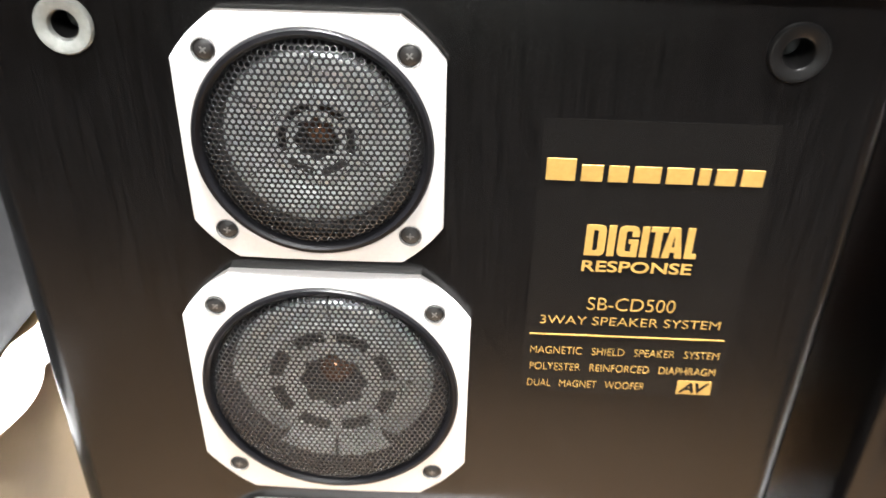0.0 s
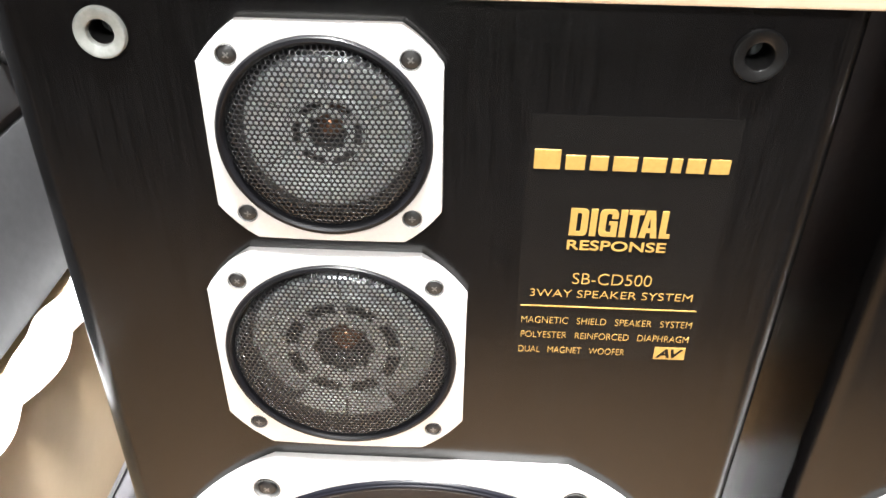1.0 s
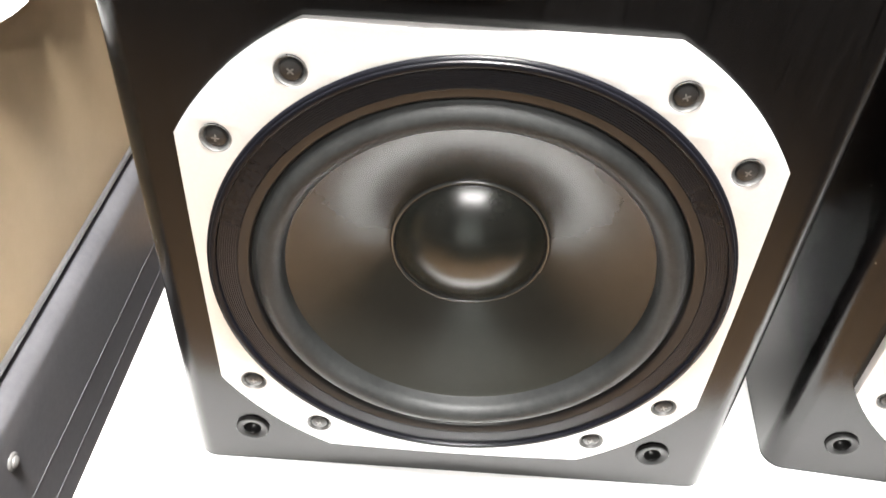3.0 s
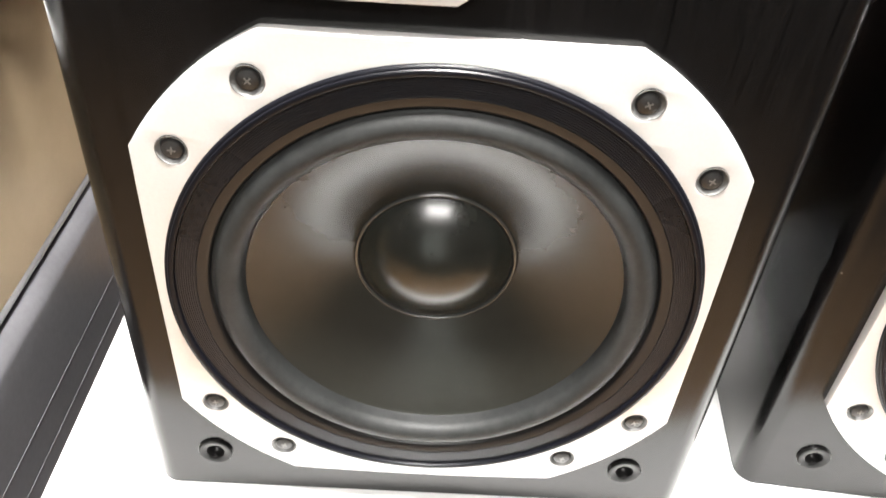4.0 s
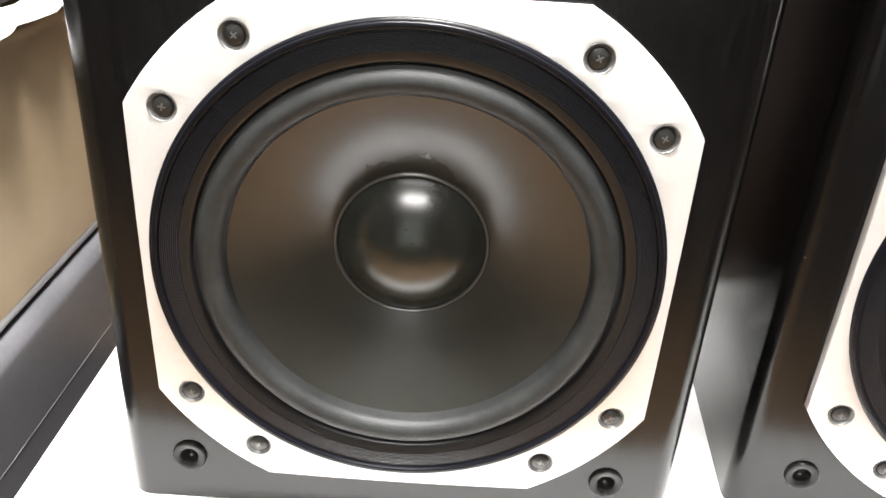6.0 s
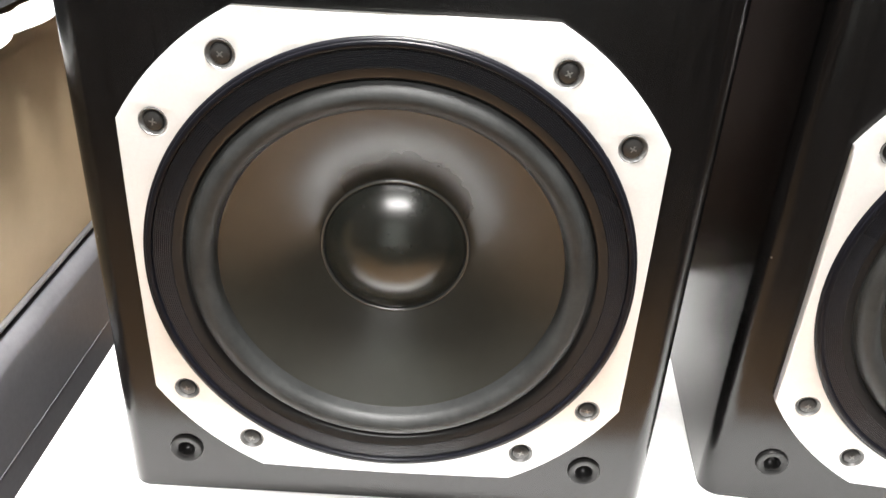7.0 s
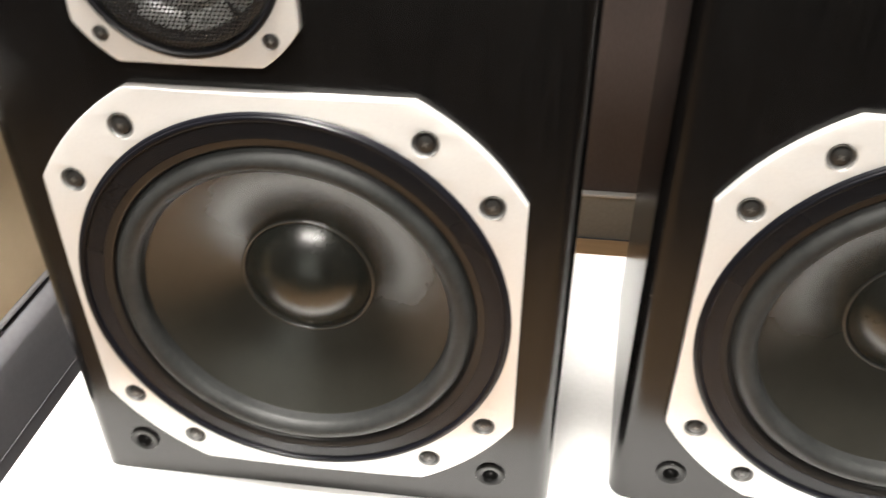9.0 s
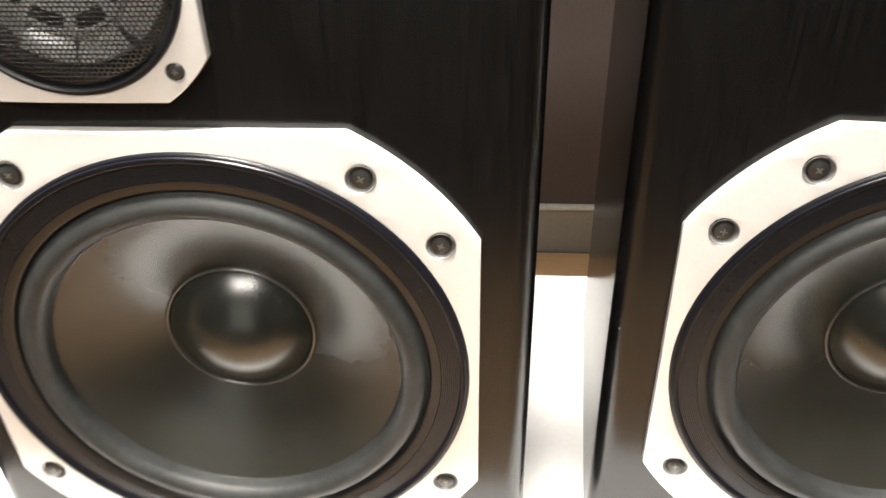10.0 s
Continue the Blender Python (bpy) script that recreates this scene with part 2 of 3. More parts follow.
def extruded(name, outline, holes, y0, y1, mats, bevel=0.0, crown=None):
    """A flat plate in the x-z plane between y0 (front) and y1, with holes, and edges broken by a small bevel."""
    cu = bpy.data.curves.new(name, "CURVE")
    cu.dimensions, cu.fill_mode = "2D", "BOTH"
    for loop in (outline, *holes):
        sp = cu.splines.new("POLY")
        sp.points.add(len(loop) - 1)
        for p, (x, z) in zip(sp.points, loop):
            p.co = (x, z, 0, 1)
        sp.use_cyclic_u = True
    cu.extrude, cu.bevel_depth, cu.bevel_resolution, cu.offset = (y1 - y0) / 2 - bevel, bevel, 2, -bevel
    ob = bpy.data.objects.new(name, cu)
    scene.collection.objects.link(ob)
    bpy.context.view_layer.update()
    me = bpy.data.meshes.new_from_object(ob.evaluated_get(bpy.context.evaluated_depsgraph_get()))
    bpy.data.objects.remove(ob)
    bpy.data.curves.remove(cu)
    me.transform(Matrix.Translation((0, (y0 + y1) / 2, 0)) @ Matrix.Rotation(radians(90), 4, "X"))
    bm = bmesh.new()
    bm.from_mesh(me)
    bpy.data.meshes.remove(me)
    if crown:
        inner, fall = crown
        wide = max(v.co.x for v in bm.verts)
        for k in range(-9, 10):
            for way in ((1, 0, 0), (0, 0, 1)):
                bmesh.ops.bisect_plane(bm, geom=bm.verts[:] + bm.edges[:] + bm.faces[:], dist=1e-6, plane_co=Vector(way) * wide * k / 9.5, plane_no=way)
        for v in bm.verts:
            v.co.y += fall * max(0.0, math.hypot(v.co.x, v.co.z) - inner) * min(1.0, max(0.0, (y1 - v.co.y) / (y1 - y0)))
    return mesh_of(name, bm, mats, True, 30, not crown, bool(crown))


def circle(cx, cz, r, n=48, start=0.0, end=2 * math.pi):
    return [(cx + r * math.cos(start + (end - start) * k / n), cz + r * math.sin(start + (end - start) * k / n)) for k in range(n)]


def cut_circle(r, hx, hz, n=20):
    """A circle of radius r trimmed by the straight sides x = +-hx and z = +-hz."""
    a, b = math.acos(hx / r), math.asin(hz / r)
    out = []
    for q in range(4):
        s, e = (a, b) if q % 2 == 0 else (math.pi / 2 - b, math.pi / 2 - a)
        for k in range(n + 1):
            t = q * math.pi / 2 + s + (e - s) * k / n
            out.append((r * math.cos(t), r * math.sin(t)))
    return [(p[0] + (q[0] - p[0]) * k / 12, p[1] + (q[1] - p[1]) * k / 12) for p, q in zip(out, out[1:] + out[:1]) for k in range(12 if math.dist(p, q) > 0.03 else 1)]


def carved(me, cutters):
    """The mesh with bodies cut out of it."""
    ob = bpy.data.objects.new("tmp", me)
    scene.collection.objects.link(ob)
    made = []
    for cut in cutters:
        c = bpy.data.objects.new("tmp_cut", cut)
        scene.collection.objects.link(c)
        made.append(c)
        mod = ob.modifiers.new("cut", "BOOLEAN")
        mod.operation, mod.solver, mod.object = "DIFFERENCE", "EXACT", c
    bpy.context.view_layer.update()
    out = bpy.data.meshes.new_from_object(ob.evaluated_get(bpy.context.evaluated_depsgraph_get()))
    for o in (ob, *made):
        bpy.data.objects.remove(o)
    return out


def lettering(text, x0, x1, z0, z1, y, shear=0.0, weight=0.0, spacing=1.0, ink=GOLD):
    """Flat raised letters that fill the given box on the front panel."""
    cu = bpy.data.curves.new("lettering", "FONT")
    cu.body, cu.size, cu.shear, cu.offset, cu.space_character, cu.extrude = text, 1.0, shear, weight, spacing, 0.004
    ob = bpy.data.objects.new("lettering", cu)
    scene.collection.objects.link(ob)
    bpy.context.view_layer.update()
    me = bpy.data.meshes.new_from_object(ob.evaluated_get(bpy.context.evaluated_depsgraph_get()))
    bpy.data.objects.remove(ob)
    xs, ys = [v.co.x for v in me.vertices], [v.co.y for v in me.vertices]
    sx, sz = (x1 - x0) / (max(xs) - min(xs)), (z1 - z0) / (max(ys) - min(ys))
    for v in me.vertices:
        v.co = (x0 + (v.co.x - min(xs)) * sx, y - v.co.z * 0.02, z0 + (v.co.y - min(ys)) * sz)
    me.materials.clear()
    me.materials.append(ink)
    return me


# ---- the room ----
def slab(name, x0, x1, y0, y1, z0, z1, mat, label, category):
    return tagged(part(name, box(x0, x1, y0, y1, z0, z1), mat), label, category, kind="structure")


slab("wall_back", LEFT, RIGHT, BACK, BACK + 0.12, FLOOR, CEILING, WALL, "taupe textured wallpaper wall behind the shelf", "wall")
# pieced round an opening for the added, unseen window
front = slab("wall_front", LEFT, -0.98, FRONT - 0.12, FRONT, FLOOR, CEILING, WALL, "taupe textured wallpaper wall with an opening for the added window", "wall")
for x0, x1, z0, z1 in ((0.72, RIGHT, FLOOR, CEILING), (-0.9798, 0.7198, FLOOR, FLOOR + 0.06), (-0.9798, 0.7198, 1.78, CEILING)):
    part("wall_panel", box(x0, x1, FRONT - 0.12, FRONT, z0, z1), WALL, front)
slab("wall_left", LEFT - 0.12, LEFT, FRONT, BACK, FLOOR, CEILING, WALL, "taupe textured wallpaper side wall", "wall")
slab("wall_right", RIGHT, RIGHT + 0.12, FRONT, BACK, FLOOR, CEILING, WALL, "taupe textured wallpaper side wall", "wall")
slab("ceiling", LEFT, RIGHT, FRONT, BACK, CEILING, CEILING + 0.1, PLASTER, "plain white plaster ceiling", "ceiling")
floor = slab("floor", LEFT, RIGHT, FRONT, BACK, FLOOR - 0.1, FLOOR - 0.012, FLOOR_WOOD, "honey brown wooden board floor", "floor")
plank = mesh_of("plank", box(LEFT + 0.002, RIGHT - 0.002, -0.0596, 0.0596, -0.0118, 0.0, 0.0009, 1), FLOOR_WOOD)
for k in range(int((BACK - FRONT) / 0.12)):
    part("plank", plank, None, floor, at=(0, BACK - 0.014 - 0.06 - 0.12 * k, FLOOR))
skirting = tagged(part("baseboard", box(LEFT, RIGHT, BACK - 0.012, BACK - 0.0003, FLOOR + 0.0004, FLOOR + 0.0850, 0.0012), GREY_RAIL), "grey skirting board along the taupe wall", "skirting", kind="structure")
part("cap", box(LEFT, RIGHT, BACK - 0.0145, BACK - 0.0003, FLOOR + 0.0852, FLOOR + 0.0905, 0.0012), RAIL_CAP, skirting, "pale cap strip")


# unseen window, added to put a bright reflection in cone and dust cap
pane_x, pane_z = (-0.98, 0.72), (FLOOR + 0.06, 1.78)
window = tagged(part("reflection_window", box(pane_x[0] - 0.05, pane_x[1] + 0.05, FRONT + 0.0004, FRONT + 0.03, pane_z[0] - 0.05, pane_z[0] - 0.0005, 0.004), PLASTER), "unseen tall white framed window added for a bright reflection", "window", kind="structure")
for x0, x1, z0, z1 in ((pane_x[0], pane_x[0] + 0.045, *pane_z), (pane_x[1] - 0.045, pane_x[1], *pane_z), (pane_x[0] + 0.0455, pane_x[1] - 0.0455, pane_z[0] + 0.0005, pane_z[0] + 0.045), (pane_x[0] + 0.0455, pane_x[1] - 0.0455, pane_z[1] - 0.045, pane_z[1] - 0.0005)):
    part("window_frame", box(x0, x1, FRONT - 0.08, FRONT - 0.03, z0, z1, 0.003), PLASTER, window)
part("mullion", box(-0.155, -0.105, FRONT - 0.08, FRONT - 0.0585, pane_z[0] + 0.046, pane_z[1] - 0.046, 0.003), PLASTER, window)
pane = part("pane", box(pane_x[0] + 0.046, pane_x[1] - 0.046, FRONT - 0.058, FRONT - 0.054, pane_z[0] + 0.046, pane_z[1] - 0.046), GLASS, window)
pane.visible_shadow = False
tagged(part("backdrop", box(-3.0, 3.0, FRONT - 1.52, FRONT - 1.5, -0.5, 3.2), REFLECTION_GLOW), "unseen pale glowing panel added behind the window for its reflection", "backdrop", kind="structure")


def round_light(x, y, r):
    fixture = thing("ceiling_light", "round white ceiling light with a glowing diffuser", "ceiling light", (x, y, CEILING))
    tube = revolve([(0, 0), (r + 0.05, 0), (r + 0.05, 0.03), (r + 0.02, 0.045), (0, 0.045)], 64)
    bmesh.ops.rotate(tube, verts=tube.verts, cent=(0, 0, 0), matrix=Matrix.Rotation(radians(-90), 3, "X"))
    part("housing", tube, PLASTER, fixture)
    bowl = revolve([(0, 0.118), (r * 0.65, 0.112), (r * 0.92, 0.095), (r + 0.015, 0.07), (r + 0.017, 0.0455), (0, 0.0455)], 64)
    bmesh.ops.rotate(bowl, verts=bowl.verts, cent=(0, 0, 0), matrix=Matrix.Rotation(radians(-90), 3, "X"))
    part("diffuser", bowl, LAMP_GLOW, fixture)


def panel_light(x, y, wide, long):
    fixture = thing("ceiling_light", "wide white panel light with a glowing diffuser", "ceiling light", (x, y, CEILING))
    part("housing", box(-wide / 2 - 0.03, wide / 2 + 0.03, -long / 2 - 0.03, long / 2 + 0.03, -0.05, -0.0004, 0.006), PLASTER, fixture)
    part("diffuser", box(-wide / 2, wide / 2, -long / 2, long / 2, -0.118, -0.0504, 0.02, 4), LAMP_GLOW, fixture)


round_light(*LAMPS[0][:2], LAMPS[0][2] / 2)
panel_light(*LAMPS[1][:4])

# unseen rug, added as a dark area for the glossy fronts to mirror
tagged(part("rug", box(-1.86, 2.06, -3.3, -1.16, FLOOR + 0.0016, FLOOR + 0.011, 0.004), DARK_REFLECTION), "unseen charcoal rug added to darken reflections in the loudspeakers", "rug")

# two unseen mats, added to keep bright floor out of the cabinets' reflections
tagged(part("dark_reflection_mat", box(0.66, 1.80, -1.10, -0.42, FLOOR + 0.0016, FLOOR + 0.008, 0.003), DARK_REFLECTION), "unseen charcoal mat added to darken reflections on the right", "mat")
tagged(part("dark_reflection_mat", box(-0.40, 0.60, -1.145, -0.84, FLOOR + 0.0016, FLOOR + 0.008, 0.003), DARK_REFLECTION), "unseen oblong mat added to darken reflections in the cabinet front", "mat")

# ---- the white shelf board on the floor and what lies under it ----
SUPPORT = -0.136
bench = thing("low_bench", "low dark stained wooden bench under the shelf and case", "bench", (0, 0, FLOOR))
part("top", box(-0.64, 0.72, -0.14, 0.33, SUPPORT - FLOOR - 0.024, SUPPORT - FLOOR - 0.0004, 0.002), DARK_WOOD, bench)
for x in (-0.61, 0.03, 0.69):
    part("leg_panel", box(x - 0.012, x + 0.012, -0.12, 0.31, 0.0006, SUPPORT - FLOOR - 0.0245, 0.0015), DARK_WOOD, bench)
shelf = thing("white_shelf", "thin white shelf board with clipped corners on short feet", "shelf")
outline = [(-0.206, 0.293), (-0.206, -0.036), (-0.2045, -0.0405), (-0.184, -0.055), (-0.180, -0.0562), (0.640, -0.0562), (0.66, -0.04), (0.66, 0.293)]
board = extruded("board", outline, [], -0.003, 0.003, WHITE_LAMINATE, 0.0008)
board.transform(Matrix.Translation((0, 0, -0.003)) @ Matrix.Rotation(radians(-90), 4, "X"))
part("board", board, None, shelf)
for x, y in ((-0.16, 0.25), (0.3, 0.25), (0.61, 0.25), (0.61, -0.02), (0.3, -0.02)):
    part("foot", box(x - 0.014, x + 0.014, y - 0.014, y + 0.014, SUPPORT, -0.0062, 0.002), WHITE_LAMINATE, shelf)

bar = tagged(part("metal_bar", box(-0.182, -0.171, -0.03, 0.2, SUPPORT, SUPPORT + 0.006, 0.0015), STEEL_TRIM), "flat bright steel bar lying on the dark bench", "metal bar")
deck = thing("black_box", "low black plastic box with an amber side under the shelf", "box", (0, 0, SUPPORT))
part("body", box(-0.166, -0.137, 0.01, 0.2, 0, 0.03, 0.002), BLACK_PLASTIC, deck)
part("side_panel", box(-0.1367, -0.1135, 0.012, 0.2, 0, 0.029, 0.002), TAN, deck, "tan side panel")
part("side_strip", box(-0.1132, -0.088, 0.012, 0.2, 0, 0.028, 0.002), HONEY_WOOD, deck, "amber wooden strip")
part("button", box(-0.156, -0.150, 0.006, 0.0098, 0.012, 0.018, 0.001), BRIGHT_STEEL, deck)


# ---- the case beside the shelf ----
def swept(profile, y0, y1, closed=True, bm=None):
    """A body of constant cross section along y, from (x, z) pairs."""
    bm = bm or bmesh.new()
    a = [bm.verts.new((x, y0, z)) for x, z in profile]
    b = [bm.verts.new((x, y1, z)) for x, z in profile]
    n = len(profile)
    for k in range(n if closed else n - 1):
        bm.faces.new((a[k], a[(k + 1) % n], b[(k + 1) % n], b[k]))
    if closed:
        bm.faces.new(a)
        bm.faces.new(b[::-1])
    return bm


def arc(cx, cz, r, a0, a1, n=8):
    return [(cx + r * math.cos(radians(a0 + (a1 - a0) * k / n)), cz + r * math.sin(radians(a0 + (a1 - a0) * k / n))) for k in range(n + 1)]


CASE_Y0, CASE_Y1 = -0.13, 0.325
case = thing("hard_case", "tan-sided hard case with dark grey base, steel rim and white padding", "case")
part("base_shell", swept([(-0.60, SUPPORT), (-0.2500, SUPPORT), (-0.2500, -0.0735)] + arc(-0.2500, -0.0722, 0.0003, -90, 90, 4) + [(-0.2500, -0.0700), (-0.2494, -0.0440)] + arc(-0.2494, -0.0425, 0.0003, -90, 90, 4) + [(-0.2494, -0.0405), (-0.2490, 0.015), (-0.2490, 0.0175)] + arc(-0.2630, 0.0185, 0.0140, 0, 84, 9) + [(-0.270, 0.0326), (-0.60, 0.0326)], CASE_Y0, CASE_Y1), GREY_SHELL, case)
part("rim", swept([(-0.30, 0.0352), (-0.264, 0.0352)] + arc(-0.2590, 0.0381, 0.0029, -90, 90, 8) + [(-0.264, 0.0411), (-0.30, 0.0411)], CASE_Y0, CASE_Y1), STEEL_TRIM, case, "rolled steel rim")
part("side_panel", swept([(-0.30, 0.0415), (-0.258, 0.0415), (-0.2555, 0.060), (-0.2535, 0.120), (-0.2500, 0.1940)] + arc(-0.2588, 0.1962, 0.0088, -6, 90, 8) + [(-0.30, 0.205)], CASE_Y0, CASE_Y1), TAN, case, "tan leatherette panel")
part("seam", swept([(-0.30, 0.0328), (-0.2645, 0.0328), (-0.2645, 0.0350), (-0.30, 0.0350)], CASE_Y0 + 0.002, CASE_Y1 - 0.002), BLACK_PLASTIC, case, "black seam gasket")


def padding():
    """A strip of padding with a scalloped edge."""
    bm = bmesh.new()
    ys = np.linspace(CASE_Y0 + 0.01, CASE_Y1 - 0.005, 150)
    rows = []
    ph = 0.4
    for y in ys:
        s = abs(math.sin((y + 0.012 * math.sin(23 * y)) * math.pi / 0.052 + ph)) ** 0.9
        near = -0.2428 + 0.0068 * s + 0.0015 * math.sin(61 * y)
        far = -0.2690 + 0.0022 * math.sin(70 * y) + 0.0015 * math.sin(133 * y + 1)
        top = 0.2160 + 0.0008 * math.sin(47 * y)
        rows.append([bm.verts.new(p) for p in ((far, y, 0.2054), (far, y, top), (far * 0.5 + near * 0.5, y, top + 0.0004), (near - 0.004, y, 0.2156), (near - 0.0010, y, 0.2150), (near, y, 0.2142), (near - 0.0012, y, 0.2132), (near - 0.014, y, 0.2118), (-0.2600, y, 0.2054))])
    for p, q in zip(rows, rows[1:]):
        for k in range(len(p) - 1):
            bm.faces.new((p[k], p[k + 1], q[k + 1], q[k]))
    for p, q in zip(rows, rows[1:]):
        bm.faces.new((p[-1], p[0], q[0], q[-1]))
    bm.faces.new(rows[0])
    bm.faces.new(rows[-1][::-1])
    return bm


part("padding", padding(), FOAM, case, "white scalloped padding")
part("lid", swept([(-0.60, 0.2166), (-0.2740, 0.2166), (-0.2760, 0.222), (-0.2860, 0.260), (-0.2960, 0.312), (-0.2995, 0.3165), (-0.3035, 0.3170), (-0.3040, 0.3235), (-0.2990, 0.3265), (-0.2985, 0.334), (-0.3020, 0.36), (-0.3085, 0.44), (-0.318, 0.452), (-0.60, 0.452)], CASE_Y0, CASE_Y1), GREY_LID, case, "slate grey lid")
for y, z, mat in ((0.028, 0.075, BRASS), (-0.075, 0.075, BRASS), (-0.006, -0.003, DULL_STUD), (-0.1, -0.003, DULL_STUD), (-0.008, -0.1, DULL_STUD), (-0.1, -0.1, DULL_STUD)):
    x = -0.2550 if z > 0.04 else -0.2490 if z > -0.05 else -0.2500
    rivet = revolve([(0.0, -0.0034), (0.0022, -0.0031), (0.0034, -0.0022), (0.0036, -0.0014), (0.0048, -0.0012), (0.0056, -0.0004), (0.0057, 0.0006)], 28)
    bmesh.ops.rotate(rivet, verts=rivet.verts, cent=(0, 0, 0), matrix=Matrix.Rotation(radians(90), 3, "Z"))
    part("rivet", rivet, mat, case, "dull metal rivet", at=(x, y, z))
knob = revolve([(0, -0.012), (0.004, -0.0115), (0.006, -0.009), (0.006, -0.004), (0.004, -0.002), (0.004, 0.003)], 28)
bmesh.ops.rotate(knob, verts=knob.verts, cent=(0, 0, 0), matrix=Matrix.Rotation(radians(90), 3, "Z"))
part("knob", knob, BLACK_PLASTIC, case, "small black knob", at=(-0.3015, 0.262, 0.362))


# ---- the loudspeaker ----
HALF, TALL, DEEP, FACE = 0.1461, 0.4888, 0.215, 0.005
WOOFER, MID, TWEETER = (0.0, 0.1505), (-0.0328, 0.3388), (-0.0330, 0.4392)
SOCKETS = ((-0.1060, 0.4741), (0.1104, 0.4725), (-0.1110, 0.0305), (0.1095, 0.0300))


def sided(p, side):
    """A place on the front panel; side -1 mirrors the panel for the other loudspeaker of the pair."""
    return (p[0] * side, p[1])



def cylinder(cx, cz, r, y0, y1, n=64):
    bm = revolve([(0, y0), (r, y0), (r, y1), (0, y1)], n)
    bmesh.ops.translate(bm, verts=bm.verts, vec=(cx, 0, cz))
    return mesh_of("cut", bm, BLACK_ASH, False)


def cabinet_mesh(side):
    r = 0.0115
    prof = [(-HALF, DEEP)] + [(-HALF + r - r * math.cos(a), FACE + r - r * math.sin(a)) for a in np.linspace(0, math.pi / 2, 10)]
    prof += [(-x, y) for x, y in prof[::-1]]
    bm = bmesh.new()
    lo = [bm.verts.new((x, y, 0.0008)) for x, y in prof]
    hi = [bm.verts.new((x, y, TALL)) for x, y in prof]
    for k in range(len(prof)):
        j = (k + 1) % len(prof)
        bm.faces.new((lo[k], lo[j], hi[j], hi[k]))
    bm.faces.new(lo)
    bm.faces.new(hi)
    me = mesh_of("cabinet", bm, BLACK_ASH, False)
    cuts = [cylinder(*WOOFER, 0.1145, -0.02, 0.075), cylinder(*sided(MID, side), 0.0470, -0.02, 0.04), cylinder(*sided(TWEETER, side), 0.0366, -0.02, 0.035)]
    cuts += [cylinder(x, z, 0.0062, -0.02, 0.02, 32) for x, z in SOCKETS]
    out = carved(me, cuts)
    bm = bmesh.new()
    bm.from_mesh(out)
    return mesh_of("cabinet", bm, BLACK_ASH, True, 25)


def screw_mesh(r, cup):
    """A cross-head screw in its countersink; r is the countersink's radius."""
    h = r * (0.70 if cup else 0.93)
    prof = [(r * 1.02, -0.00015), (r * 0.97, -0.00025), (r * 0.90, 0.0003), (h * 1.10, 0.0012), (h * 1.04, 0.0017), (h, 0.0009), (h * 0.92, 0.0003), (h * 0.7, -0.0001), (h * 0.35, -0.00035), (0, -0.0004)]
    s = 0 if cup else 1
    bm = revolve(prof, 32, slots=[0, 0, s, s, 1, 1, 1, 1, 1])
    # the cross slot as thin raised bars, its glint in their pale colour
    for a in (25, 115):
        n0 = len(bm.verts)
        box(-h * 0.36, h * 0.36, -0.00046, 0.0004, -h * 0.075, h * 0.075, bm=bm)
        bm.verts.ensure_lookup_table()
        fresh = bm.verts[n0:]
        bmesh.ops.rotate(bm, verts=fresh, cent=(0, 0, 0), matrix=Matrix.Rotation(radians(a), 3, "Y"))
        for f in {f for v in fresh for f in v.link_faces}:
            f.material_index = 2
    return mesh_of("screw", bm, [BRIGHT_STEEL, BLACK_SCREW, CROSS_GLINT])


def perforated(radius, pitch, hole, bulge):
    """A thin sheet with round holes in a hexagonal array."""
    verts, faces, m = [], [], 12
    rows = int(radius / (pitch * 0.866)) + 2
    for j in range(-rows, rows + 1):
        for i in range(-rows - 4, rows + 5):
            cx, cz = (i + 0.5 * (j % 2)) * pitch, j * pitch * 0.866
            if math.hypot(cx, cz) > radius - pitch * 0.3:
                continue
            base = len(verts)
            for k in range(m):
                a = 2 * math.pi * k / m + math.pi / 6
                d = pitch / 2 * (1 / math.cos(math.pi / 6) if k % 2 == 0 else 1.0)
                verts.append((cx + d * math.cos(a), 0.0, cz + d * math.sin(a)))
            for q, y in ((1.13, 0.0), (1.03, 0.00008), (1.0, 0.0004)):
                for k in range(m):
                    a = 2 * math.pi * k / m + math.pi / 6
                    verts.append((cx + hole * q * math.cos(a), y, cz + hole * q * math.sin(a)))
            for ring in range(3):
                for k in range(m):
                    q = (k + 1) % m
                    faces.append((base + ring * m + k, base + ring * m + q, base + (ring + 1) * m + q, base + (ring + 1) * m + k))
    def sag(r):
        roll = min(1.0, max(0.0, (r - radius + 0.0052) / 0.0052))
        return bulge * (r / radius) ** 2 + 0.0040 * (1 - math.sqrt(1 - 0.97 * roll * roll))

    verts = [(x, y + sag(math.hypot(x, z)), z) for x, y, z in verts]
    me = bpy.data.meshes.new("grille")
    me.from_pydata(verts, [], faces)
    me.shade_smooth()
    me.materials.append(GRILLE)
    return me


def sector(r0, r1, a0, a1, n=10):
    return [(r1 * math.cos(radians(a0 + (a1 - a0) * k / n)), r1 * math.sin(radians(a0 + (a1 - a0) * k / n))) for k in range(n + 1)] + [(r0 * math.cos(radians(a1 + (a0 - a1) * k / n)), r0 * math.sin(radians(a1 + (a0 - a1) * k / n))) for k in range(n + 1)]


CROWN = 0.07


